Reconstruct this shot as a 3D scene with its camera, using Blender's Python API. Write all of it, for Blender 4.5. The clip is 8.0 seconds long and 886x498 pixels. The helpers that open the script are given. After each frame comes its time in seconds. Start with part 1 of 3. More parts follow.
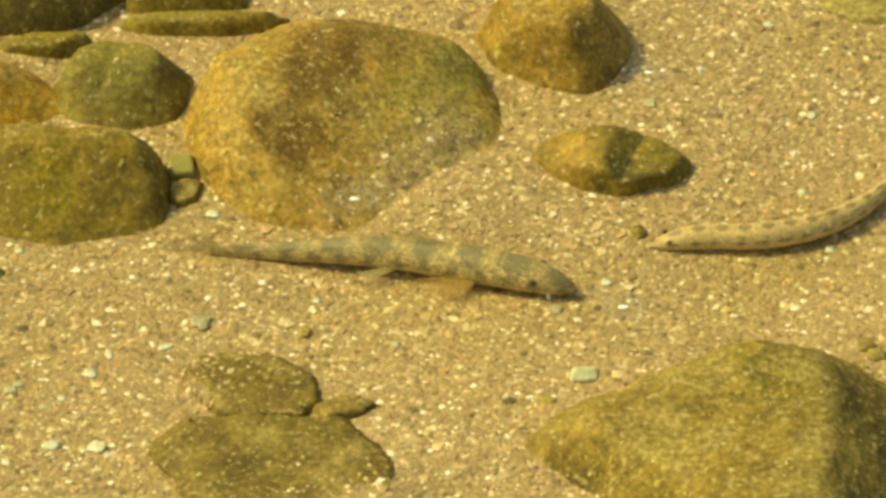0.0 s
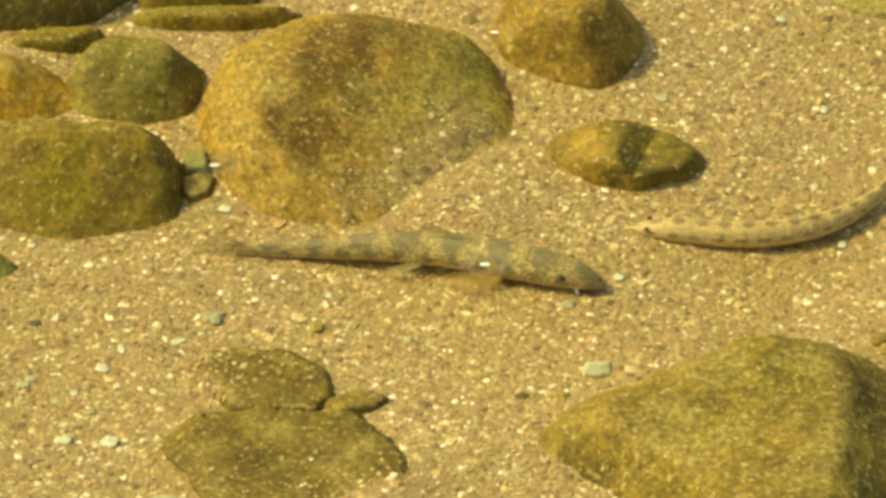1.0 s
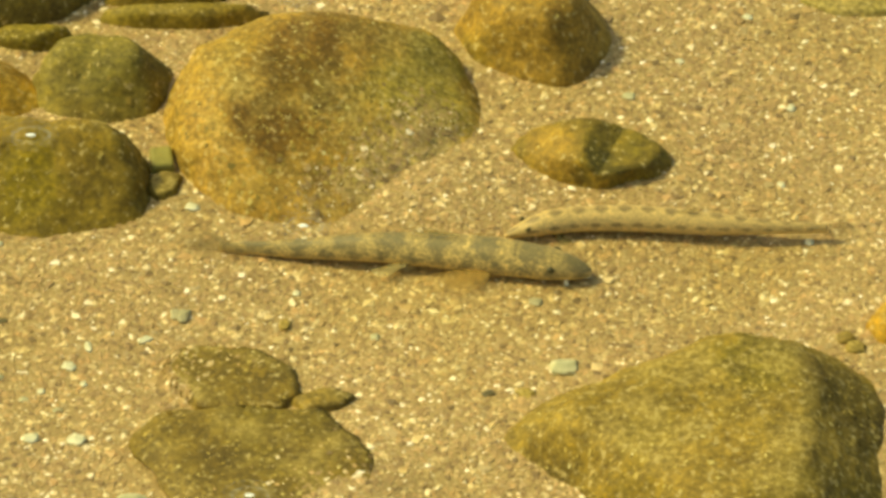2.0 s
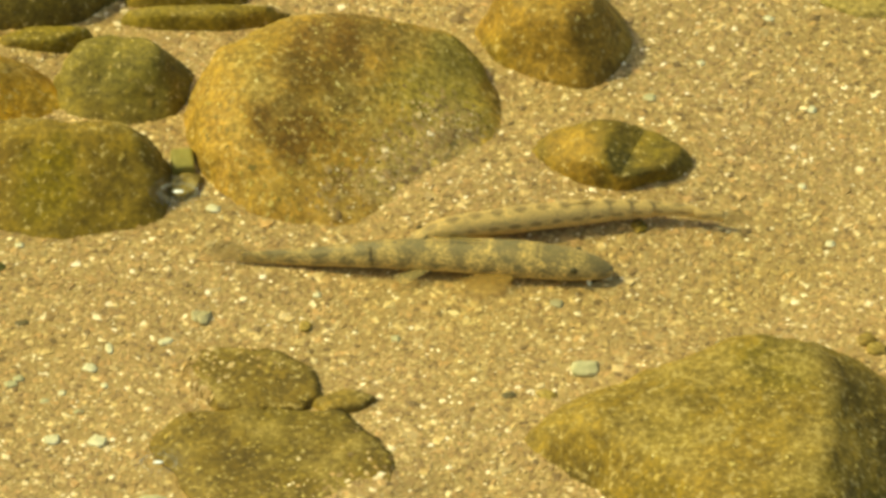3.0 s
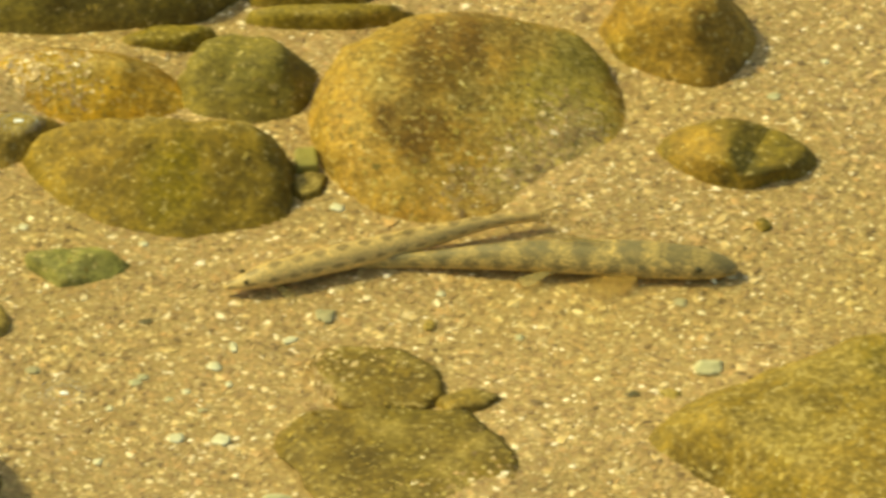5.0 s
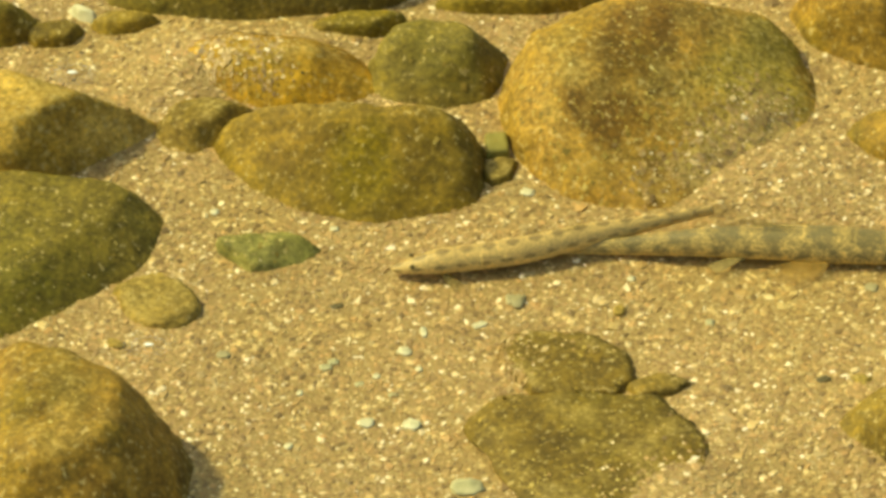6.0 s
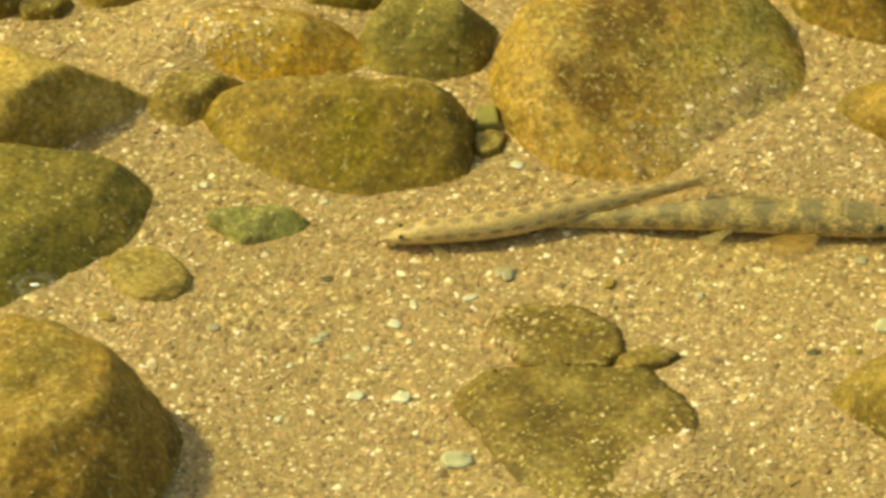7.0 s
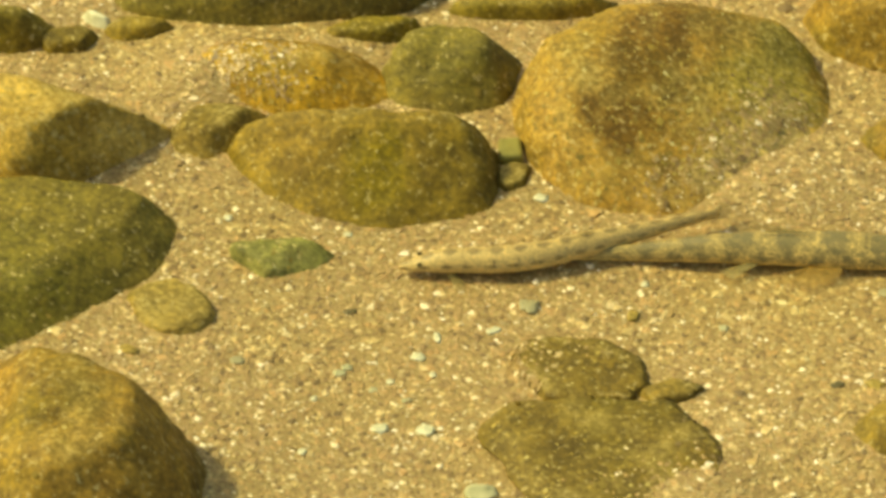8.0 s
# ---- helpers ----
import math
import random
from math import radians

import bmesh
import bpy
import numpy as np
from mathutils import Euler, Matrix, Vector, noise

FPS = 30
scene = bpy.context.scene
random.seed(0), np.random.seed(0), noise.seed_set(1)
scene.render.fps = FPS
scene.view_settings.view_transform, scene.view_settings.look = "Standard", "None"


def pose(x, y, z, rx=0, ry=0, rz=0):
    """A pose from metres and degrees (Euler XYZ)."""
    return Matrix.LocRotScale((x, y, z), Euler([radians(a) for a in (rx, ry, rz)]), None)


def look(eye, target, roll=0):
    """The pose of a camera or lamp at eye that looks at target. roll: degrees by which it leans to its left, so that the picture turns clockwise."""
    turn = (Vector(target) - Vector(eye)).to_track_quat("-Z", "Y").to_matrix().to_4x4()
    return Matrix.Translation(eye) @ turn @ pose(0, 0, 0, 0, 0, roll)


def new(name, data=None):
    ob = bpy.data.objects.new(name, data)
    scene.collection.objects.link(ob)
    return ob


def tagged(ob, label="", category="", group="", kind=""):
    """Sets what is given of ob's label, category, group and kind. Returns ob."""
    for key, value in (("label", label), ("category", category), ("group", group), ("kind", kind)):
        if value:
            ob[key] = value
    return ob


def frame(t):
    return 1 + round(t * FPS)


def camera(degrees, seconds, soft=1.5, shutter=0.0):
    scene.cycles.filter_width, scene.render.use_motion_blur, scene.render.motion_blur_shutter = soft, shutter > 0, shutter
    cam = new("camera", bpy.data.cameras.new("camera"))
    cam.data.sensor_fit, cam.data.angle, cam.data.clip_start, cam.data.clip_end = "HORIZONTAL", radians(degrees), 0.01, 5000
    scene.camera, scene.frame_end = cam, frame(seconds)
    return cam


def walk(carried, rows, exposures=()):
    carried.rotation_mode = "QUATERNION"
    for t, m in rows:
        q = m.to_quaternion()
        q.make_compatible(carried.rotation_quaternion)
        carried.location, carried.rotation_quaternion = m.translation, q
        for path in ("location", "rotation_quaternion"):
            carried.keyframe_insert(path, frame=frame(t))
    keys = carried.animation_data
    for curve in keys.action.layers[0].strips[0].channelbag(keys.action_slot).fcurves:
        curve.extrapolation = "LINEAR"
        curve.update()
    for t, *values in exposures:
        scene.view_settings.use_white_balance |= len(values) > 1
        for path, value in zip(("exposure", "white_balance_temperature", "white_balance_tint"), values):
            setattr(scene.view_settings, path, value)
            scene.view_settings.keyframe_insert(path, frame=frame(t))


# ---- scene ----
FOV = 10.0
cam = camera(FOV, 8.0, soft=3.5, shutter=0.4)

# The lens is held at one spot above the water and only turns: yaw to the left and pitch up, in degrees about its own axes.
EYE, DOWN = (0.0, -1.1444, 0.9603), 40.0
TURNS = (
    (0.0, 0.000, 0.000), (0.5, 0.198, -0.051), (1.0, 0.144, -0.059), (1.1, 0.128, -0.064), (1.4, 0.032, -0.070),
    (1.5, -0.070, -0.070), (1.7, -0.179, -0.077), (2.0, -0.233, -0.083), (2.2, -0.147, -0.096),
    (3.3, 0.006, -0.058), (3.5, -0.064, -0.160), (4.0, 0.265, -0.649), (4.5, 0.930, -0.668), (5.0, 1.403, -0.077),
    (5.2, 2.441, -0.090), (5.5, 3.45, -0.17), (6.3, 3.627, -0.332), (6.5, 3.716, -0.428), (7.0, 3.442, -0.556),
    (7.5, 3.334, -0.537), (8.0, 3.710, -0.185))
walk(cam, [(t, pose(*EYE, 90 - DOWN) @ pose(0, 0, 0, 0, yaw, 0) @ pose(0, 0, 0, pitch)) for t, yaw, pitch in TURNS],
     exposures=((0.0, 0.36, 9900, -16), (8.0, 0.36, 9900, -16)))

# ---- light ----
SUN_FROM, SUN_HIGH = 164.0, 46.0   # degrees: the compass side it comes from (0 is +x, 90 is +y), and its height
world = bpy.data.worlds.new("sky")
scene.world = world
world.use_nodes = True
wn = world.node_tree
sky = wn.nodes.new("ShaderNodeTexSky")
sky.sky_type, sky.sun_disc = "NISHITA", False
sky.dust_density, sky.ozone_density = 3.0, 1.0   # a hazy summer sky
sky.sun_elevation, sky.sun_rotation = radians(SUN_HIGH), radians(90 - SUN_FROM)
wn.links.new(sky.outputs[0], wn.nodes["Background"].inputs[0])
wn.nodes["Background"].inputs[1].default_value = 0.14
sun = new("sun", bpy.data.lights.new("sun", "SUN"))
sun.data.energy, sun.data.angle, sun.data.color = 2.65, radians(3.0), (0.95, 0.92, 0.68)
ch, sh = math.cos(radians(SUN_HIGH)), math.sin(radians(SUN_HIGH))
sun.matrix_world = look((3 * ch * math.cos(radians(SUN_FROM)), 3 * ch * math.sin(radians(SUN_FROM)), 3 * sh), (0, 0, 0))


# ---- materials ----
class Mat:
    """A node material in the making."""

    def __init__(self, name, rough=0.7, spec=0.3):
        self.m = bpy.data.materials.new(name)
        self.m.use_nodes = True
        self.t = self.m.node_tree
        self.b = self.t.nodes["Principled BSDF"]
        self.b.inputs["Roughness"].default_value = rough
        self.b.inputs["Specular IOR Level"].default_value = spec

    def node(self, kind, **sockets):
        n = self.t.nodes.new("ShaderNode" + kind)
        for k, v in sockets.items():
            self.put(n, k.replace("_", " "), v)
        return n

    def put(self, n, k, v):
        s = n.inputs[int(k[1:])] if k[0] == "i" and k[1:].isdigit() else n.inputs[k]
        if isinstance(v, bpy.types.NodeSocket):
            self.t.links.new(v, s)
        else:
            s.default_value = v

    def coords(self, kind="Object"):
        return self.node("TexCoord").outputs[kind]

    def noise(self, vec, scale, detail=4.0, rough=0.55):
        n = self.node("TexNoise", Vector=vec, Scale=scale, Detail=detail, Roughness=rough)
        return n.outputs["Fac"]

    def ramp(self, fac, *stops, step=False):
        n = self.node("ValToRGB", Fac=fac)
        e = n.color_ramp.elements
        if step:
            n.color_ramp.interpolation = "CONSTANT"
        for i, (p, c) in enumerate(stops):
            q = e[i] if i < 2 else e.new(p)
            q.position, q.color = p, (*c, 1) if len(c) == 3 else c
        return n.outputs["Color"]

    def level(self, fac, lo, hi):
        if lo > hi:
            return self.ramp(fac, (hi, (1, 1, 1)), (lo, (0, 0, 0)))
        return self.ramp(fac, (lo, (0, 0, 0)), (hi, (1, 1, 1)))

    def mix(self, fac, a, b, how="MIX"):
        n = self.t.nodes.new("ShaderNodeMix")
        n.data_type, n.blend_type = "RGBA", how
        for k, v in ((0, fac), (6, a), (7, b)):
            if isinstance(v, bpy.types.NodeSocket):
                self.t.links.new(v, n.inputs[k])
            else:
                n.inputs[k].default_value = (*v, 1) if isinstance(v, tuple) else v
        return n.outputs[2]

    def math(self, op, a, b=0.0):
        n = self.t.nodes.new("ShaderNodeMath")
        n.operation = op
        for k, v in ((0, a), (1, b)):
            if isinstance(v, bpy.types.NodeSocket):
                self.t.links.new(v, n.inputs[k])
            else:
                n.inputs[k].default_value = v
        return n.outputs[0]

    def bump(self, height, strength, distance):
        n = self.node("Bump", Height=height, Strength=strength, Distance=distance)
        self.t.links.new(n.outputs[0], self.b.inputs["Normal"])

    def done(self, colour):
        self.put(self.b, "Base Color", colour)
        return self.m


def sand_material():
    m = Mat("sand", 0.75, 0.25)
    p = m.coords()
    fine = m.node("TexVoronoi", Vector=p, Scale=800.0)
    grain = m.ramp(fine.outputs["Color"], (0.0, (0.22, 0.145, 0.058)), (0.45, (0.34, 0.23, 0.092)), (0.8, (0.44, 0.31, 0.13)), (1.0, (0.58, 0.45, 0.23)))
    silt = m.level(m.noise(p, 30.0), 0.45, 0.7)
    m.bump(fine.outputs["Distance"], 0.3, 0.00012)
    return m.done(m.mix(silt, grain, (0.33, 0.222, 0.09)))


def grain_material():
    m = Mat("grain", 0.5, 0.45)
    p = m.coords()
    pick = m.node("NewGeometry").outputs["Random Per Island"]
    c = m.ramp(pick, (0.0, (0.182, 0.113, 0.045)), (0.10, (0.283, 0.175, 0.070)), (0.32, (0.374, 0.236, 0.095)), (0.52, (0.434, 0.281, 0.114)), (0.64, (0.505, 0.297, 0.119)),
               (0.74, (0.404, 0.294, 0.144)), (0.86, (0.566, 0.389, 0.164)), (0.94, (0.667, 0.492, 0.254)), (0.98, (0.808, 0.650, 0.424)), (1.0, (0.909, 0.768, 0.583)))
    drift = m.noise(p, 240.0, 3, 0.6)
    c = m.mix(0.8, c, m.ramp(drift, (0.34, (0.74, 0.71, 0.64)), (0.50, (1.0, 0.98, 0.95)), (0.66, (1.26, 1.26, 1.27))), "MULTIPLY")
    stain = m.level(m.noise(p, 16.0, 4), 0.45, 0.68)
    c = m.mix(m.math("MULTIPLY", stain, 0.6), c, m.mix(1.0, c, (0.92, 0.93, 0.62), "MULTIPLY"))
    return m.done(c)


def grit_material():
    m = Mat("grit", 0.6, 0.35)
    pick = m.node("NewGeometry").outputs["Random Per Island"]
    return m.done(m.ramp(pick, (0.0, (0.17, 0.115, 0.018)), (0.3, (0.25, 0.165, 0.026)), (0.6, (0.34, 0.225, 0.042)), (0.85, (0.44, 0.31, 0.075)), (0.96, (0.52, 0.40, 0.13)), (1.0, (0.62, 0.50, 0.22))))


def rock_material(name, dark, mid, light, green, greenness=0.5, speck=0.5, sediment=0.0, stains_and_shade=()):
    """Algae-coated river stone: blotches, a film of algae and light mineral specks."""
    m = Mat(name, 0.7, 0.3)
    p = m.node("VectorMath", i0=m.coords(), i1=m.math("MULTIPLY", m.node("ObjectInfo").outputs["Random"], 9.0)).outputs[0]
    big = m.noise(p, 38.0, 5, 0.6)
    c = m.ramp(big, (0.32, dark), (0.5, mid), (0.7, light))
    algae = m.level(m.noise(m.node("Mapping", Vector=p, Location=(0.3, 0.1, 0.7)).outputs[0], 24.0, 4), 0.62 - 0.3 * greenness, 0.85 - 0.3 * greenness)
    c = m.mix(algae, c, green)
    here = m.coords()
    ragged = m.math("MULTIPLY", m.math("SUBTRACT", m.noise(p, 60.0, 5, 0.65), 0.5), 0.03)
    for x, y, reach, colour in stains_and_shade:   # stains of their own shape, and painted shade: place and reach on the stone in millimetres
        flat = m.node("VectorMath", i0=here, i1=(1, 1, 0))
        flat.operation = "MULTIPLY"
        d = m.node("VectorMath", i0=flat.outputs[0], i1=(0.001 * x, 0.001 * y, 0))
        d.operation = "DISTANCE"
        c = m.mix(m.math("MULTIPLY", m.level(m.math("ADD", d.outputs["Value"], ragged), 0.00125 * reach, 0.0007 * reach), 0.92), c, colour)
    mid_patch = m.noise(p, 120.0, 4, 0.6)
    c = m.mix(0.8, c, m.ramp(mid_patch, (0.34, (0.68, 0.66, 0.60)), (0.50, (1.0, 1.0, 1.0)), (0.66, (1.40, 1.38, 1.34))), "MULTIPLY")
    fine = m.noise(p, 560.0, 4, 0.65)
    c = m.mix(0.9, c, m.ramp(fine, (0.33, (0.60, 0.58, 0.50)), (0.50, (1.0, 1.0, 1.0)), (0.67, (1.55, 1.5, 1.4))), "MULTIPLY")
    fleck = m.level(m.noise(m.node("Mapping", Vector=p, Location=(0.7, 0.2, 0.4)).outputs[0], 480.0, 2, 0.5), 0.63 - 0.05 * speck, 0.72)
    c = m.mix(m.math("MULTIPLY", fleck, 0.55), c, (0.62, 0.47, 0.20))
    if sediment:
        up = m.node("SeparateXYZ", Vector=m.node("NewGeometry").outputs["Normal"]).outputs["Z"]
        lie = m.math("MULTIPLY", m.level(up, 0.75, 0.97), m.level(m.noise(p, 55.0, 4), 0.56 - 0.2 * sediment, 0.70 - 0.1 * sediment))
        c = m.mix(m.math("MULTIPLY", lie, 0.55), c, m.ramp(fine, (0.35, (0.20, 0.135, 0.032)), (0.5, (0.34, 0.235, 0.06)), (0.65, (0.55, 0.42, 0.16))))
    pits = m.node("TexVoronoi", Vector=m.node("VectorMath", i0=p, i1=m.math("MULTIPLY", mid_patch, 0.012)).outputs[0], Scale=110.0)
    pits.feature = "SMOOTH_F1"
    m.bump(m.math("ADD", m.math("ADD", m.math("MULTIPLY", fine, 0.5), mid_patch), m.math("MULTIPLY", pits.outputs["Distance"], 0.5)), 0.5, 0.0013)
    return m.done(c)


def plain_stone_material(name, a, b):
    m = Mat(name, 0.5, 0.4)
    p = m.coords()
    n = m.noise(p, 260.0, 4)
    m.bump(n, 0.4, 0.0006)
    return m.done(m.ramp(n, (0.3, a), (0.7, b)))


SAND, GRAIN, GRIT = sand_material(), grain_material(), grit_material()
OCHRE = rock_material("ochre_stone", (0.138, 0.077, 0.011), (0.243, 0.138, 0.020), (0.332, 0.199, 0.038), (0.195, 0.131, 0.014), 0.40, 0.8, 0.5)
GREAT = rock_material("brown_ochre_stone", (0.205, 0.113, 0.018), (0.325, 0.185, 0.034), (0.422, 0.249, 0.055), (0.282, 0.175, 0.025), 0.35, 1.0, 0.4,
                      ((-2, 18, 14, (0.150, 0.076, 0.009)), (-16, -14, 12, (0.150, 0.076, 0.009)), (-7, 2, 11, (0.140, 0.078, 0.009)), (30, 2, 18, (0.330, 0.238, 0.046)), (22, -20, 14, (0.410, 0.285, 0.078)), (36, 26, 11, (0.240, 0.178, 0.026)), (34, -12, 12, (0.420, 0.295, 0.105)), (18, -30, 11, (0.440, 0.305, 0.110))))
OLIVE = rock_material("olive_stone", (0.109, 0.071, 0.007), (0.203, 0.132, 0.017), (0.272, 0.180, 0.027), (0.167, 0.123, 0.012), 0.6, 0.6, 0.25)
LONG = rock_material("mossy_olive_stone", (0.112, 0.071, 0.008), (0.196, 0.123, 0.014), (0.263, 0.165, 0.024), (0.178, 0.119, 0.011), 0.45, 0.5, 0.25,
                     ((6, -8, 10, (0.209, 0.144, 0.009)), (-18, 6, 12, (0.237, 0.142, 0.020))))
ROUGH = rock_material("rough_olive_stone", (0.109, 0.069, 0.009), (0.197, 0.126, 0.018), (0.269, 0.176, 0.032), (0.160, 0.112, 0.012), 0.35, 1.4, 0.6,
                      ((-8, -20, 16, (0.244, 0.154, 0.027)), (8, 22, 12, (0.168, 0.120, 0.015))))
DARK = rock_material("dark_green_stone", (0.124, 0.088, 0.017), (0.188, 0.133, 0.024), (0.246, 0.172, 0.035), (0.160, 0.124, 0.020), 0.5, 0.3)
STRAW = rock_material("straw_stone", (0.253, 0.152, 0.023), (0.393, 0.243, 0.045), (0.515, 0.335, 0.091), (0.310, 0.198, 0.023), 0.25, 1.6, 0.5)
DEEP = rock_material("deep_green_stone", (0.114, 0.085, 0.012), (0.175, 0.126, 0.020), (0.230, 0.165, 0.030), (0.152, 0.120, 0.016), 0.55, 0.3)
MOSS = rock_material("silty_olive_stone", (0.106, 0.067, 0.010), (0.163, 0.105, 0.017), (0.215, 0.139, 0.028), (0.142, 0.099, 0.012), 0.5, 0.7, 0.35)
UMBER = rock_material("umber_stone", (0.098, 0.066, 0.009), (0.183, 0.119, 0.017), (0.281, 0.177, 0.027), (0.153, 0.115, 0.014), 0.45, 0.3, 0.0,
                      # the second, dark patch paints the shade below the broken face
                      ((-10, -1, 9, (0.29, 0.170, 0.026)), (4, -6, 5, (0.105, 0.078, 0.012))))
SILT = rock_material("silted_stone", (0.225, 0.165, 0.045), (0.300, 0.217, 0.064), (0.345, 0.259, 0.083), (0.270, 0.210, 0.045), 0.6, 0.8, 0.4)
ORANGE = rock_material("orange_stone", (0.214, 0.108, 0.009), (0.365, 0.196, 0.020), (0.483, 0.287, 0.044), (0.337, 0.200, 0.015), 0.4, 0.7, 0.7)
TAN = rock_material("tan_stone", (0.204, 0.132, 0.027), (0.318, 0.221, 0.054), (0.399, 0.289, 0.081), (0.220, 0.183, 0.022), 0.4, 0.4, 0.3)
BEIGE = rock_material("beige_stone", (0.173, 0.115, 0.023), (0.259, 0.173, 0.040), (0.324, 0.227, 0.063), (0.209, 0.155, 0.023), 0.5, 0.9, 0.5)
PALE = plain_stone_material("pale_stone", (0.48, 0.43, 0.25), (0.74, 0.68, 0.47))
GREY = plain_stone_material("grey_green_stone", (0.28, 0.24, 0.12), (0.44, 0.37, 0.20))
LICHEN = plain_stone_material("yellow_green_stone", (0.22, 0.180, 0.036), (0.32, 0.265, 0.062))
GREYPALE = plain_stone_material("pale_grey_stone", (0.34, 0.31, 0.16), (0.56, 0.50, 0.29))
SLATE = rock_material("grey_green_flake", (0.154, 0.140, 0.037), (0.250, 0.220, 0.063), (0.336, 0.285, 0.095), (0.221, 0.205, 0.047), 0.5, 0.4)
MURK = plain_stone_material("dark_grit", (0.09, 0.068, 0.026), (0.15, 0.112, 0.04))


# ---- mesh helpers ----
def mesh(name, verts, faces, material, smooth=True):
    me = bpy.data.meshes.new(name)
    me.from_pydata([tuple(v) for v in verts], [], faces)
    me.materials.append(material)
    me.polygons.foreach_set("use_smooth", [smooth] * len(me.polygons))
    me.update()
    return me


def part(name, me, parent, label=""):
    ob = new(name, me)
    ob.parent = parent
    return tagged(ob, label)


def ball(level):
    bm = bmesh.new()
    bmesh.ops.create_icosphere(bm, subdivisions=level, radius=1.0)
    v = np.array([q.co[:] for q in bm.verts])
    f = [[q.index for q in t.verts] for t in bm.faces]
    bm.free()
    return v, f


BALLS = {k: ball(k) for k in (2, 3, 4, 5, 6)}


# ---- ground ----
rng = np.random.default_rng(7)
WAVES = [(rng.uniform(20, 110), rng.uniform(0, 2 * np.pi), rng.uniform(0, 2 * np.pi)) for _ in range(14)]


# sand drifted against the stones: place, reach, height
DRIFTS = ((0.018, 0.032, 0.022, 0.0016), (-0.006, 0.017, 0.018, 0.0016), (-0.018, -0.118, 0.016, 0.003), (-0.036, -0.132, 0.016, 0.0025), (0.004, 0.024, 0.022, 0.0022), (-0.062, 0.060, 0.012, 0.003), (-0.172, 0.074, 0.018, 0.008), (-0.135, 0.088, 0.015, 0.003), (-0.030, -0.098, 0.03, 0.002), (0.060, -0.060, 0.02, 0.002))


def bed(x, y):
    """Height of the sandy bed: low swells, dying away outside the stretch in view."""
    z = sum(0.05 / k * np.sin(k * (x * np.cos(a) + y * np.sin(a)) + b) for k, a, b in WAVES) * 0.35
    z = z * np.exp(-(x * x + y * y) / 0.5)
    for px, py, r, h in DRIFTS:
        z = z + h * np.exp(-((x - px) ** 2 + (y - py) ** 2) / (r * r))
    return z


def axis(a, b, step, far):
    inner = list(np.arange(a, b + step / 2, step))
    out, d, lo, hi = [], step * 1.5, a, b
    while hi < far:
        lo, hi, d = lo - d, hi + d, d * 1.35
        out.append((lo, hi))
    return np.array([q[0] for q in reversed(out)] + inner + [q[1] for q in out])


def ground():
    xs, ys = axis(-0.30, 0.20, 0.0025, 300), axis(-0.20, 0.20, 0.0025, 300)
    X, Y = np.meshgrid(xs, ys)
    V = np.stack([X, Y, bed(X, Y)], -1).reshape(-1, 3)
    n, k = len(ys), len(xs)
    i = (np.arange(n - 1)[:, None] * k + np.arange(k - 1)).reshape(-1)
    F = np.stack([i, i + 1, i + k + 1, i + k], 1).tolist()
    tagged(new("ground", mesh("ground", V, F, SAND)), "coarse yellow-brown sand bed of a shallow stream", "stream bed", kind="structure")


OCTA = (np.array(((1, 0, 0), (-1, 0, 0), (0, 1, 0), (0, -1, 0), (0, 0, 1), (0, 0, -1.0))),
        np.array(((0, 2, 4), (2, 1, 4), (1, 3, 4), (3, 0, 4), (2, 0, 5), (1, 2, 5), (3, 1, 5), (0, 3, 5))))
SETTLED, SANDED = [], []


def heap(name, label, v, f, a, z0, size, flat, material, slope=None):
    """Many tiny angular stones in one mesh, at the places a and with the half sizes given."""
    n = len(a)
    q = rng.normal(size=(n, 4))
    q /= np.linalg.norm(q, axis=1)[:, None]
    w, x, y, z = q.T
    R = np.stack([1 - 2 * (y * y + z * z), 2 * (x * y - z * w), 2 * (x * z + y * w), 2 * (x * y + z * w), 1 - 2 * (x * x + z * z), 2 * (y * z - x * w),
                  2 * (x * z - y * w), 2 * (y * z + x * w), 1 - 2 * (x * x + y * y)], 1).reshape(n, 3, 3)
    shape = size[:, None] * rng.uniform(0.7, 1.4, (n, 3))
    P = np.einsum("nij,nkj->nki", R, v[None] * shape[:, None] * rng.uniform(0.75, 1.25, (n, len(v), 1)))
    P[:, :, 2] *= flat
    if slope is not None:
        P[:, :, 2] += np.einsum("nki,ni->nk", P[:, :, :2], slope)
    P[:, :, :2] += a[:, None]
    P[:, :, 2] += (z0 + size * flat * rng.uniform(-0.3, 0.6, n))[:, None]
    F = (f[None] + (np.arange(n) * len(v))[:, None, None]).reshape(-1, 3)
    me = bpy.data.meshes.new(name)
    me.vertices.add(n * len(v))
    me.vertices.foreach_set("co", P.reshape(-1))
    me.loops.add(F.size)
    me.loops.foreach_set("vertex_index", F.reshape(-1))
    me.polygons.add(len(F))
    me.polygons.foreach_set("loop_start", np.arange(len(F)) * 3)
    me.polygons.foreach_set("use_smooth", [False] * len(F))
    me.materials.append(material)
    me.update(calc_edges=True)
    tagged(new(name, me), label, "sand", kind="stuff")


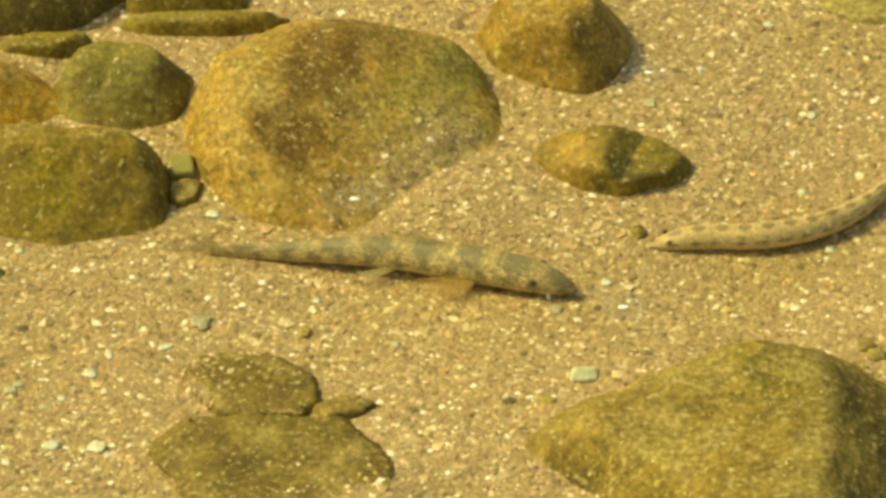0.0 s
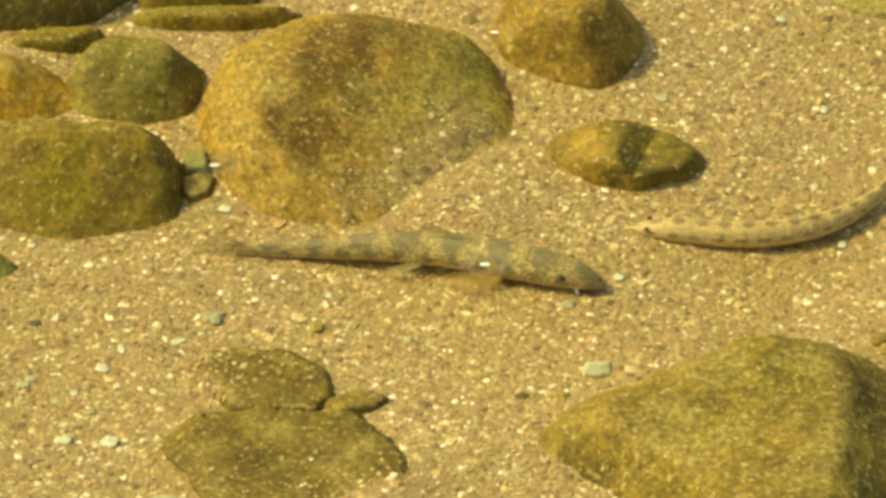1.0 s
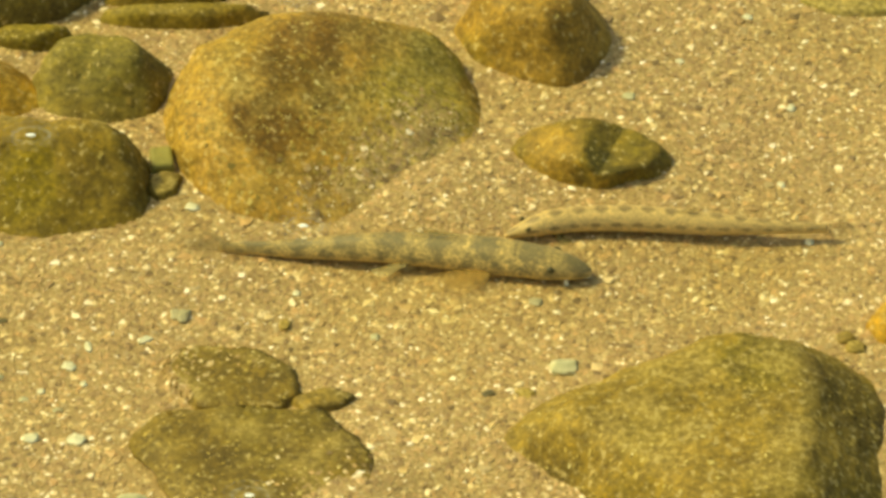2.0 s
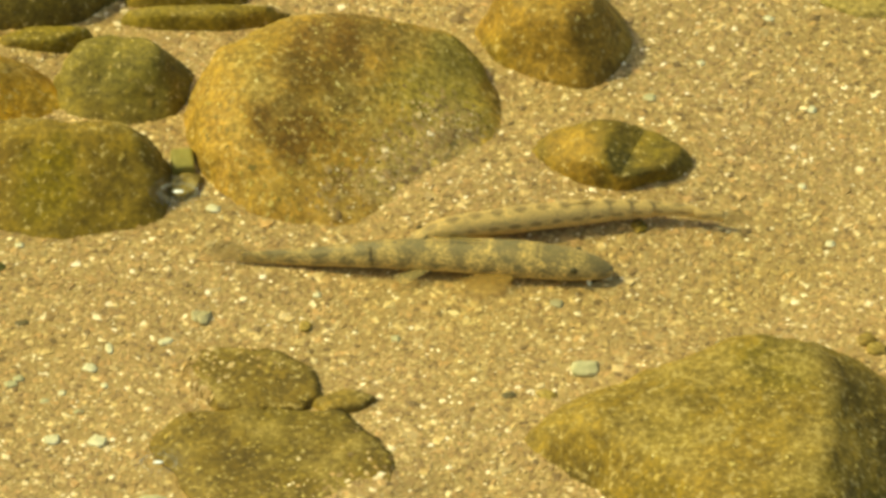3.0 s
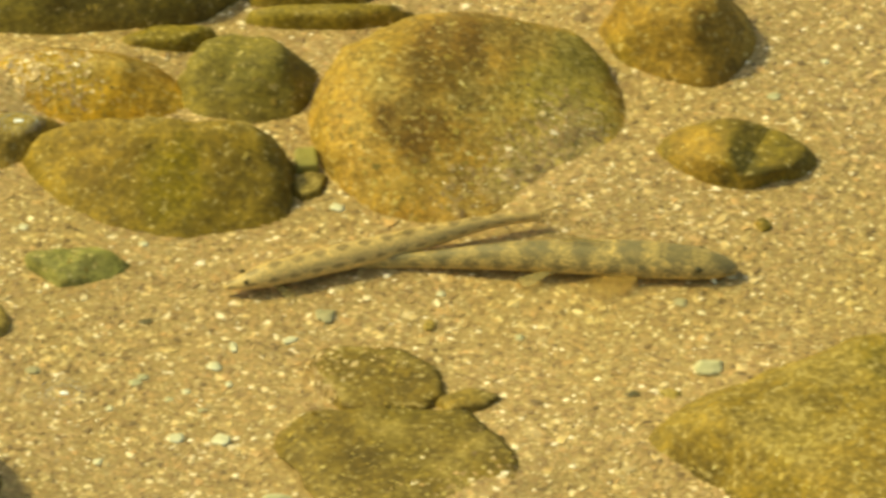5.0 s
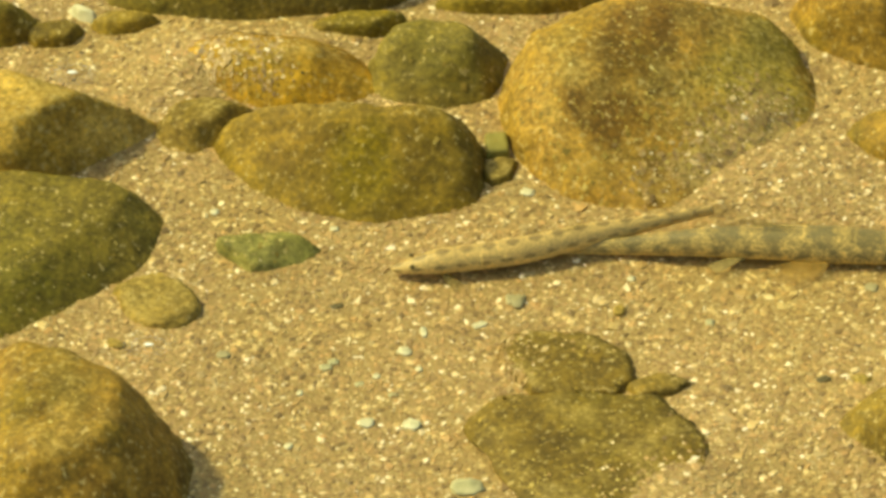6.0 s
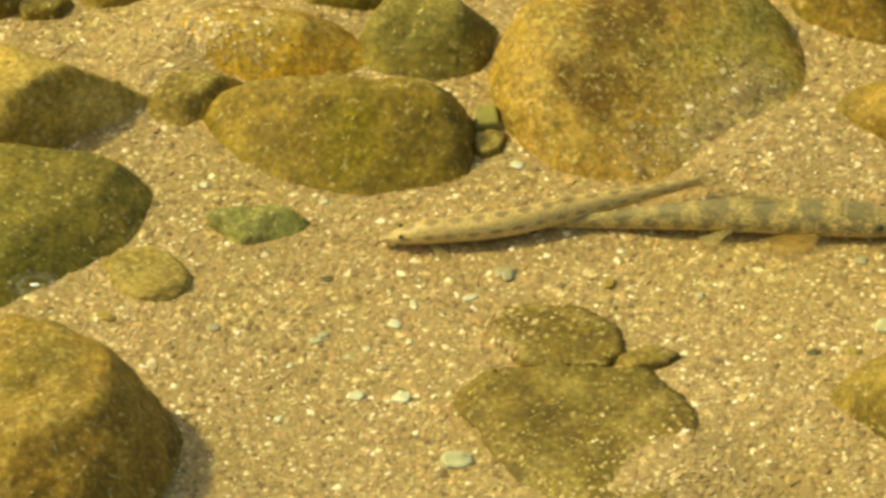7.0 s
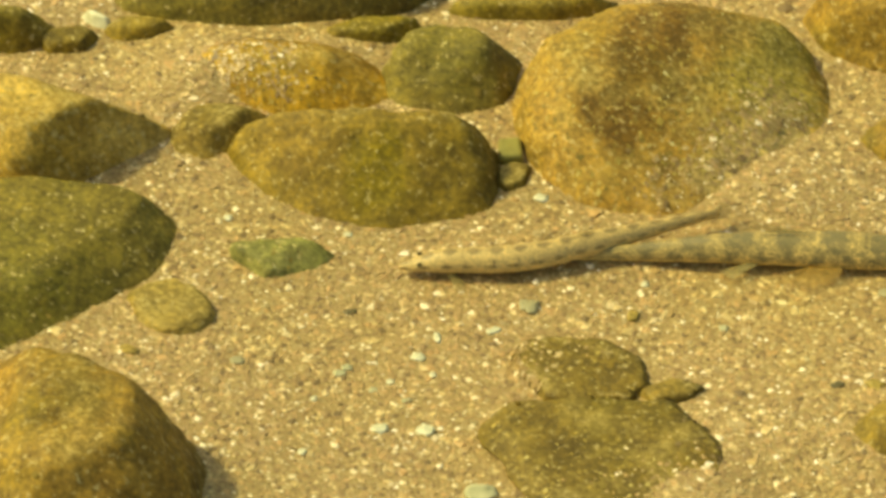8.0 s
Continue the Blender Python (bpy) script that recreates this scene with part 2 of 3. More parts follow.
def grains():
    """Loose coarse sand over the stretch in view."""
    a = np.array([(x, y) for x in np.arange(-0.275, 0.165, 0.00105) for y in np.arange(-0.165, 0.150, 0.00115)])
    a += rng.uniform(-0.0007, 0.0007, a.shape)
    heap("sand_grains", "loose coarse sand grains, tan, brown and white", *OCTA, a, bed(a[:, 0], a[:, 1]), 0.00066 * np.exp(rng.normal(0.0, 0.38, len(a))), 0.24, GRAIN)
    a = rng.uniform((-0.275, -0.165), (0.165, 0.150), (5000, 2))
    heap("fine_gravel", "scattered grains of fine gravel on the sand", *icosa(), a, bed(a[:, 0], a[:, 1]), 0.00076 * np.exp(np.minimum(np.abs(rng.normal(0.0, 0.33, len(a))), 0.5)), 0.28, GRAIN)


def dusting():
    """Grains that have settled on the stones."""
    a = np.concatenate(SETTLED)
    heap("settled_grit", "brown grit settled on the stones", *OCTA, a[:, :2], a[:, 2], 0.00042 * np.exp(rng.normal(0.0, 0.35, len(a))), 0.16, GRIT, a[:, 3:])
    a = np.concatenate(SANDED)
    heap("drifted_sand", "tan sand drifted over the low sides of stones", *OCTA, a[:, :2], a[:, 2], 0.00050 * np.exp(rng.normal(0.0, 0.38, len(a))), 0.09, GRAIN, a[:, 3:])


def icosa():
    v, f = ball(1)
    return v, np.array(f)


# ---- stones ----
def stone(name, label, material, x, y, high, sides, tilt=(0, 0), roof=(), lean=24, crisp=14, lumps=0.06, shoulder=0.91, level=5, seed=0, dust=6, shelf=None, sanded=(), category="stone"):
    """A river stone: a block with flat sides (compass angle, millimetres from the middle, its own lean) worn round."""
    reach = 0.001 * float(np.mean([q[1] for q in sides]))
    planes = []
    for a, d, *own in sides:
        a, l = radians(a), radians(own[0] if own else lean)
        planes.append((np.array((math.cos(a) * math.cos(l), math.sin(a) * math.cos(l), math.sin(l))), 0.001 * d * math.cos(l) + 0.22 * high * math.sin(l)))
        if len(own) > 1:   # a side with no worn shoulder
            continue
        e = radians(54)   # the worn shoulder above this side
        planes.append((np.array((math.cos(a) * math.cos(e), math.sin(a) * math.cos(e), math.sin(e))), shoulder * (0.001 * d * math.cos(e) + high * math.sin(e))))
    top = np.array((math.sin(radians(tilt[0])), math.sin(radians(tilt[1])), 1.0))
    planes.append((top / np.linalg.norm(top), high))
    for a, up, d in roof:   # worn facets: compass angle, steepness of their normal, millimetres from the middle
        a, l = radians(a), radians(up)
        planes.append((np.array((math.cos(a) * math.cos(l), math.sin(a) * math.cos(l), math.sin(l))), 0.001 * d))
    planes.append((np.array((0, 0, -1.0)), 0.6 * high))
    v, f = BALLS[level]
    d = v * np.array((1, 1, min(1.0, 1.2 * high / reach)))
    d /= np.linalg.norm(d, axis=1)[:, None]
    worn = lambda cut: sum(np.maximum(d @ n / h, 0) ** crisp for n, h in cut) ** (-1 / crisp)
    if shelf:   # a broken face above a lower shelf: compass angle, steepness, millimetres from the middle, share of the height left
        a, l = radians(shelf[0]), radians(shelf[1])
        face = (np.array((math.cos(a) * math.cos(l), math.sin(a) * math.cos(l), math.sin(l))), 0.001 * shelf[2])
        r = np.maximum(worn(planes + [face]), worn(planes + [(np.array((0, 0, 1.0)), shelf[3] * high)]))
    else:
        r = worn(planes)
    P = d * r[:, None]
    off = Vector((seed * 1.7, seed * 3.1, seed * 0.7))
    grow = np.array([noise.fractal(Vector(p) / (0.55 * reach) + off, 0.9, 2.1, 5) for p in P])
    P *= 1 + lumps * grow[:, None]
    ob = new(name, mesh(name, P, f, material))
    ob.location = (x, y, float(bed(x, y)))
    normal = np.array([n.vector[:] for n in ob.data.vertex_normals])
    up = normal[:, 2]
    slope = -normal[:, :2] / np.maximum(up, 0.3)[:, None]
    keep = np.flatnonzero((up > 0.55) & (P[:, 2] > 0.0005))
    cover = 1e4 * math.pi * reach * reach
    if len(keep):
        k = rng.choice(keep, int(dust * cover))
        spot = P[k] + np.array(ob.location)
        spot[:, :2] += rng.uniform(-0.0004, 0.0004, (len(k), 2))
        SETTLED.append(np.hstack([spot, slope[k]]))
    low = np.flatnonzero((up > 0.35) & (P[:, 2] > -0.001))
    for px, py, r, n in sanded:   # drifts of sand on the stone: place and reach in millimetres, number of grains
        near = np.exp(-((P[low, 0] - 0.001 * px) ** 2 + (P[low, 1] - 0.001 * py) ** 2) / (0.001 * r) ** 2)
        k = rng.choice(low, n, p=near / near.sum())
        spot = P[k] + np.array(ob.location)
        spot[:, :2] += rng.uniform(-0.0006, 0.0006, (n, 2))
        SANDED.append(np.hstack([spot, slope[k]]))
    return tagged(ob, label, category, "stones in the stream")


def pebble(label, material, x, y, wide, deep, high, turn=0.0, seed=0):
    """A small worn pebble, sizes in millimetres."""
    v, f = BALLS[3]
    off = Vector((seed * 2.3, seed * 1.1, 0.4))
    P = np.sign(v) * np.abs(v) ** 0.75 * np.array((wide, deep, 0.6 * high)) * 0.0005
    P *= np.array([1 + 0.34 * noise.fractal(Vector(q) * 1.5 + off, 0.9, 2.0, 3) for q in v])[:, None]
    ob = new("pebble", mesh("pebble", P, f, material))
    ob.matrix_basis = pose(x, y, float(bed(x, y)) + 0.0001 * high, 0, 0, turn)
    return tagged(ob, label, "pebble", "small pebbles on the sand")


def stones():
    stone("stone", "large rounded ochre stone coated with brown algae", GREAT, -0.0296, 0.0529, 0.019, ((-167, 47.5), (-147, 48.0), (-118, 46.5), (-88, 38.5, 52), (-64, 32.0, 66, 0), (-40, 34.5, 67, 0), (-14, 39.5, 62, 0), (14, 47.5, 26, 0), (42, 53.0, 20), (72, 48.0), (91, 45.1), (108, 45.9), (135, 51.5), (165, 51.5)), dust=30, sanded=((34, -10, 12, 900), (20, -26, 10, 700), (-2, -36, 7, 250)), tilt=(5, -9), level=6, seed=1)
    stone("stone", "rounded ochre stone beside the large stone", OCHRE, 0.0357, 0.0981, 0.018, ((-156, 20.6), (-123, 19.2), (-107, 20.2), (-67, 23.5, 30), (-40, 21.5, 33, 0), (-15, 20.5, 33, 0), (16, 19.5, 33, 0), (34, 20.0, 33, 0), (76, 22.4), (119, 23.5), (157, 23.8)), crisp=22, lumps=0.04, seed=2)
    stone("stone", "small angular olive-brown stone lying on open sand", UMBER, 0.0502, 0.0364, 0.0105, ((-144, 16.9), (-127, 13.0, 12), (-102, 11.6, 10), (-71, 12.7, 10), (-38, 19.5), (19, 23.2), (56, 17.2), (87, 13.3), (98, 13.8), (140, 22.2)), crisp=15, shoulder=0.95, roof=((192, 66, 11.4),), shelf=(-20, 52, 8.0, 0.5), level=6, lumps=0.06, seed=3)
    stone("stone", "oblong olive-green stone with algae on top", LONG, -0.1220, 0.0248, 0.019, ((-155, 31.5, 40), (-130, 21.0, 48), (-115, 16.0, 50), (-97, 13.0, 50), (-84, 15.0, 50), (-62, 27.0, 40, 0), (-40, 35.5, 33, 0), (-15, 37.5, 34, 0), (27, 38.5, 34, 0), (59, 30.5), (86, 17.5), (95, 18.5), (139, 39.0)), level=6, crisp=30, seed=4)
    stone("stone", "rounded dark green stone among others", DARK, -0.0976, 0.0713, 0.014, ((-172, 20.4), (-134, 18.0, 42), (-104, 13.6, 45), (-76, 14.2, 42), (-29, 18.5, 35, 0), (-8, 18.3, 36, 0), (44, 19.0, 36, 0), (83, 15.8), (103, 15.9), (154, 20.4)), crisp=28, seed=5)
    stone("stone", "flat orange stone dusted with sand", ORANGE, -0.1509, 0.0716, 0.01, ((-138, 19.1, 50), (-101, 14.0, 50), (-85, 14.8, 50), (-56, 22.7, 50), (10, 29.0, 50), (46, 21.1, 50), (69, 15.7, 50), (88, 14.3, 50), (118, 19.4, 50)), dust=30, sanded=((-14, 4, 10, 700), (2, -3, 9, 250)), seed=6)
    stone("stone", "small yellow-ochre stone against a larger one", ROUGH, -0.1675, 0.0458, 0.006, ((-157, 13.0, 40), (-107, 11.6, 40), (-56, 8.5, 40), (-27, 9.2, 40), (70, 11.4, 40), (102, 10.9, 40), (155, 12.5, 40)), level=4, seed=7)
    stone("stone", "pale-topped ochre stone with a steep dark side", STRAW, -0.2205, 0.0462, 0.019, ((-163, 34.8), (-117, 30.0), (-84, 31.0, 30), (-5, 38.0, 26, 0), (30, 33.0, 34), (66, 13.0, 40), (84, 14.5, 36), (116, 25.0)), crisp=26, shoulder=0.95, roof=((-51, 23, 24.4),), tilt=(-4, 2), dust=14, seed=8)
    stone("stone", "broad dark green pitted stone", DEEP, -0.2240, -0.0080, 0.0115, ((-170, 18.9), (-125, 39.9, 55), (-85, 40.0, 55), (-60, 35.5, 55), (-47, 31.2, 52), (-20, 40.0, 46), (15, 51.8, 26), (40, 46.9, 26), (62, 35.7), (80, 26.6), (96, 25.4), (115, 28.5), (150, 26.0)), level=6, crisp=22, lumps=0.05, tilt=(3, -6), seed=9)
    stone("stone", "large rounded yellow-brown stone casting a shadow", OCHRE, -0.1947, -0.1160, 0.032, ((-179, 35.7, 44), (-140, 37.7, 44), (-77, 36.0, 40), (-40, 34.5, 27, 0), (-8, 33.6, 27, 0), (6, 34.0, 27, 0), (45, 38.0, 27, 0), (60, 37.0, 28), (70, 36.0), (79, 39.0), (121, 50.0)), level=6, crisp=20, shoulder=0.97, seed=10)
    stone("pebble", "smooth tan pebble on the sand", BEIGE, -0.1747, -0.0329, 0.0024, ((-159, 11.0), (-134, 10.1), (-97, 11.4), (-49, 12.7), (-11, 13.7), (34, 11.7), (59, 11.3), (90, 12.1), (138, 14.2)), level=4, lumps=0.15, seed=11)
    stone("stone", "flat grey-green flake of stone on the sand", SLATE, -0.1444, -0.0114, 0.0043, ((-161, 13.2), (-126, 8.2), (-74, 6.0), (-41, 10.2), (62, 9.7), (94, 6.8)), level=4, crisp=24, shoulder=0.95, roof=((-60, 55, 4),), seed=12)
    stone("stone", "flat sunken olive slab half covered with silt", MOSS, -0.0460, -0.1102, 0.0026, ((-154, 22.3, 60), (-144, 18.4, 60), (-100, 29.3, 60), (-28, 37.0, 60), (-1, 37.0, 60), (21, 37.5, 60), (52, 40.0, 50), (92, 36.5, 50), (123, 43.0, 50)), dust=16, sanded=((26, -6, 14, 700), (10, -26, 12, 500)), lumps=0.1, seed=13)
    stone("stone", "flat dark olive stone leaning on a slab", MOSS, -0.0541, -0.0615, 0.0036, ((-160, 18.0, 40), (-143, 15.9, 40), (-100, 15.8, 40), (-73, 17.2, 40), (-32, 20.3, 40), (24, 18.5, 40), (39, 17.3, 40), (78, 15.6, 40), (100, 17.1, 40), (150, 22.7, 40)), dust=12, sanded=((-18, 2, 7, 320), (2, 14, 8, 90)), lumps=0.14, seed=14)
    stone("stone", "small olive chip of stone beside a slab", MOSS, -0.0278, -0.0710, 0.0025, ((-142, 7.4), (-77, 4.5), (-42, 5.9), (70, 5.3), (119, 5.2)), level=4, seed=15)
    stone("stone", "large yellow-olive stone with rough mottled top", ROUGH, 0.0848, -0.0976, 0.017, ((-146, 48.5, 30), (-135, 40.0, 30), (-127, 37.6, 32), (-77, 47.0, 40), (-23, 70.0, 34), (22, 69.0, 34), (45, 60.0, 34), (63, 52.5, 40), (81, 49.9, 40), (109, 45.9, 40), (124, 45.0, 40), (136, 54.0, 40)), dust=24, roof=((-4, 47, 29),), level=6, lumps=0.08, seed=16)
    stone("stone", "small orange-yellow stone behind a larger one", ORANGE, 0.1395, -0.0400, 0.0055, ((-160, 9.5), (-110, 8.0), (-60, 9.0), (-10, 12.0), (40, 12.5), (95, 9.0), (140, 9.5)), level=4, crisp=18, lumps=0.1, seed=28)
    pebble("small brown pebble on the sand", BEIGE, 0.1222, -0.0440, 5.0, 4.5, 4.0, 15, 40)
    pebble("small tan pebble on the sand", TAN, 0.1246, -0.0485, 6.0, 4.5, 3.6, -10, 41)
    stone("stone", "long dark green stone at the pool's far side", DARK, -0.1414, 0.1196, 0.0161, ((-163, 60.7), (-111, 33.0), (-97, 24.9), (-80, 18.0), (-77, 18.0), (-48, 26.0), (-9, 42.0), (75, 26.7), (92, 21.7), (127, 42.0)), seed=17)
    stone("stone", "thin yellow-olive plate of stone", OLIVE, -0.0746, 0.1070, 0.005, ((-117, 11.2), (-94, 4.7), (-73, 7.1), (-48, 14.9), (87, 5.6), (92, 4.9), (123, 15.4)), level=4, seed=18)
    stone("stone", "yellow-green block of stone behind a plate", OLIVE, -0.0800, 0.1229, 0.0074, ((-178, 18.9), (-98, 9.3), (-78, 9.2), (-8, 18.4), (73, 8.9), (108, 9.2)), level=4, seed=19)
    stone("stone", "flat olive flake of stone among others", OLIVE, -0.1240, 0.0953, 0.0043, ((-139, 11.9), (-90, 5.4), (-58, 6.6), (17, 15.6), (90, 5.4), (113, 6.1)), level=4, seed=20)
    stone("pebble", "small square yellow-green pebble between two stones", LICHEN, -0.0782, 0.0358, 0.003, ((-174, 3.6), (-82, 4.8), (6, 3.6), (96, 4.9)), level=4, crisp=24, shoulder=0.95, lean=8, lumps=0.02, seed=21)
    stone("pebble", "small brown pebble between two stones", MOSS, -0.0768, 0.0247, 0.0021, ((-175, 5.1), (-134, 6.0), (-60, 5.0), (-11, 4.3), (75, 6.2), (133, 5.6)), level=4, seed=22)
    stone("stone", "dark rounded olive stone at the pool's edge", OLIVE, -0.2364, 0.0924, 0.012, ((-150, 11.7), (-87, 6.6), (-58, 7.8), (-16, 12.1, 39, 0), (70, 8.0), (95, 6.7), (131, 9.1)), level=4, seed=23)
    stone("stone", "flat olive stone sunk in sand", OLIVE, -0.2185, 0.0906, 0.0037, ((-133, 7.3), (-83, 5.4), (-28, 7.5), (53, 7.8), (98, 5.2), (141, 7.0)), level=4, seed=24)
    stone("pebble", "pale flat pebble among stones", PALE, -0.2101, 0.1007, 0.0037, ((-134, 1.8), (-112, 1.9), (-12, 5.3), (54, 2.3), (110, 4.1)), level=4, seed=25)
    stone("stone", "small olive stone sunk in sand", OLIVE, -0.1960, 0.0961, 0.0043, ((-136, 8.3), (-90, 4.5), (-59, 5.1), (52, 7.4), (88, 4.2), (134, 7.5)), level=4, seed=26)
    stone("stone", "flat yellow-green stone almost covered with sand", SILT, 0.1341, 0.1200, 0.0016, ((-134, 15.0), (-98, 11.3), (-84, 12.0), (-4, 17.3), (96, 9.7), (138, 11.2)), level=4, seed=27)
    pebble("small white quartz pebble on the sand", PALE, -0.0975, -0.0848, 5.0, 4.4, 2.6, -25, 0)
    pebble("small white quartz pebble on the sand", PALE, -0.1107, -0.0840, 4.3, 4.0, 2.3, 12, 1)
    pebble("pale grey-green pebble on the sand", GREYPALE, 0.0406, -0.0593, 8.3, 6.2, 3.6, -1, 2)
    pebble("small tan pebble on the sand", TAN, 0.0296, -0.0699, 5.3, 3.5, 2.1, -14, 3)
    pebble("small white quartz pebble on the sand", PALE, -0.0802, -0.0415, 4.3, 2.6, 1.6, 23, 4)
    pebble("small white quartz pebble on the sand", PALE, -0.0964, -0.0445, 2.0, 4.8, 1.6, 10, 5)
    pebble("small white quartz pebble on the sand", PALE, 0.0478, -0.0158, 3.0, 3.1, 1.8, -3, 6)
    pebble("small white quartz pebble on the sand", PALE, 0.1124, 0.0639, 2.7, 3.1, 1.8, -16, 7)
    pebble("small white quartz pebble on the sand", PALE, -0.0100, 0.0301, 2.7, 3.1, 1.8, 21, 8)
    pebble("small orange pebble on the sand", ORANGE, -0.0172, 0.0243, 4.7, 2.2, 1.3, 8, 9)
    pebble("pale grey-green pebble on the sand", GREYPALE, -0.0810, -0.1123, 9.2, 6.6, 3.9, -5, 10)
    pebble("small white quartz pebble on the sand", PALE, -0.0682, 0.0153, 4.3, 3.5, 2.1, -18, 11)
    pebble("small dark brown pebble on the sand", UMBER, 0.0579, 0.0074, 4.3, 5.3, 3.1, 19, 12)
    pebble("dark little lump of debris on the sand", MURK, -0.1222, -0.0328, 4.0, 2.2, 1.3, 6, 13)
    pebble("small white quartz pebble on the sand", PALE, -0.1611, 0.0064, 2.7, 2.6, 1.6, -7, 14)
    pebble("small white quartz pebble on the sand", PALE, -0.1015, -0.0528, 4.3, 3.1, 1.8, -20, 15)
    pebble("small grey-green pebble on the sand", GREY, -0.0714, -0.0308, 4.0, 4.4, 2.6, 17, 16)
    pebble("pale grey-green pebble on the sand", GREYPALE, -0.1239, -0.0599, 4.0, 2.6, 1.6, 4, 17)
    pebble("small grey-green pebble on the sand", GREY, -0.0695, -0.0315, 4.0, 5.7, 3.1, -9, 18)
    pebble("small grey-green pebble on the sand", GREY, 0.0330, -0.0278, 4.0, 3.1, 1.8, -22, 19)
    pebble("small grey-green pebble on the sand", GREY, 0.0724, 0.0387, 3.3, 3.1, 1.8, 15, 20)
    pebble("small white quartz pebble on the sand", PALE, 0.1144, 0.0017, 2.7, 2.6, 1.6, 2, 21)
    pebble("pale grey-green pebble on the sand", GREYPALE, 0.0631, 0.0689, 3.7, 3.1, 1.8, -11, 22)
    pebble("small tan pebble on the sand", TAN, -0.1850, -0.0522, 5.7, 3.5, 2.1, -24, 23)
    pebble("pale grey-green pebble on the sand", GREYPALE, -0.1219, -0.0575, 3.3, 2.6, 1.6, 13, 24)
    pebble("small grey-green pebble on the sand", GREY, -0.1535, -0.0558, 4.3, 3.1, 1.8, 0, 25)
    pebble("small tan pebble on the sand", TAN, -0.0399, -0.0353, 3.3, 4.4, 2.6, -13, 26)
    pebble("small white quartz pebble on the sand", PALE, -0.1091, -0.0636, 2.3, 2.2, 1.3, 24, 27)
    pebble("pale grey-green pebble on the sand", GREYPALE, -0.1137, -0.0670, 2.7, 1.8, 1.0, 11, 28)
    pebble("small white quartz pebble on the sand", PALE, -0.1304, -0.0716, 2.0, 2.2, 1.3, -2, 29)
    pebble("small white quartz pebble on the sand", PALE, -0.1319, -0.0955, 2.3, 2.2, 1.3, -15, 30)
    pebble("pale grey-green pebble on the sand", GREYPALE, -0.1037, -0.0716, 3.0, 1.8, 1.0, 22, 31)
    pebble("small white quartz pebble on the sand", PALE, -0.0970, -0.0606, 2.0, 2.2, 1.3, 9, 32)
    pebble("small white quartz pebble on the sand", PALE, -0.1251, 0.0005, 2.7, 2.2, 1.3, -4, 33)
    pebble("small white quartz pebble on the sand", PALE, 0.1013, 0.1071, 3.0, 2.6, 1.6, -17, 34)
    pebble("small white quartz pebble on the sand", PALE, 0.0793, 0.0857, 2.3, 2.2, 1.3, 20, 35)
    pebble("small white quartz pebble on the sand", PALE, 0.1075, 0.0280, 2.3, 2.6, 1.6, 7, 36)
    pebble("pale grey-green pebble on the sand", GREYPALE, -0.0137, -0.0415, 2.7, 2.6, 1.6, -6, 37)
    pebble("small white quartz pebble on the sand", PALE, -0.0369, -0.0214, 2.3, 2.2, 1.3, -19, 38)
    pebble("dark little lump of debris on the sand", MURK, 0.0186, -0.0697, 3.7, 2.6, 1.6, 18, 39)


# ---- fish ----
def fish_material(name, back, flank, belly, blot, spots, contrast):
    """Skin laid out along the body (u, nose to tail) and round it (v, 0 back, 1 belly)."""
    m = Mat(name, 0.45, 0.4)
    uv = m.node("UVMap").outputs[0]
    s = m.node("SeparateXYZ", Vector=uv)
    u, v = s.outputs["X"], s.outputs["Y"]
    p = m.node("Mapping", Vector=uv, Scale=(9.0, 2.0, 1.0)).outputs[0]
    mott = m.noise(p, 4.2, 6, 0.72)
    flecks = m.noise(p, 12.0, 2, 0.5)
    c = m.ramp(v, (0.0, back), (0.42, flank), (0.56, flank), (0.66, belly))
    c = m.mix(contrast, c, m.ramp(mott, (0.34, (0.40, 0.42, 0.40)), (0.50, (0.85, 0.85, 0.84)), (0.66, (1.5, 1.42, 1.25))), "MULTIPLY")
    c = m.mix(contrast, c, m.ramp(flecks, (0.36, (0.5, 0.5, 0.5)), (0.64, (1.5, 1.45, 1.35))), "MULTIPLY")
    wob = m.math("MULTIPLY", m.math("SUBTRACT", m.noise(p, 3.0, 3), 0.5), spots[3])
    for centre, wide, count, _ in (spots[0:3] + (0,), spots[4:7] + (0,)):
        ph = m.math("SINE", m.math("MULTIPLY", m.math("ADD", u, m.math("MULTIPLY", wob, 0.05)), count * 2 * math.pi))
        near = m.math("SUBTRACT", 1.0, m.math("ABSOLUTE", m.math("DIVIDE", m.math("SUBTRACT", m.math("ADD", v, wob), centre), wide)))
        mark = m.level(m.math("ADD", m.math("MULTIPLY", ph, 0.5), m.math("MULTIPLY", near, 0.9)), 0.55, 0.85)
        c = m.mix(m.math("MULTIPLY", mark, m.math("MULTIPLY", 0.85, m.ramp(mott, (0.45, (1, 1, 1)), (0.75, (0.5, 0.5, 0.5))))), c, blot)
    m.bump(m.noise(p, 40.0, 3), 0.25, 0.0004)
    return m.done(c)


def fin_material(name, a, b, dense=(0.9, 0.35)):
    m = Mat(name, 0.5, 0.3)
    uv = m.node("UVMap").outputs[0]
    s = m.node("SeparateXYZ", Vector=uv)
    rays = m.math("SINE", m.math("MULTIPLY", s.outputs["Y"], 60.0))
    m.bump(rays, 0.4, 0.0004)
    c = m.mix(m.level(rays, 0.2, 0.9), a, b)
    m.put(m.b, "Alpha", m.mix(s.outputs["X"], (dense[0],) * 3, (dense[1],) * 3))
    return m.done(c)


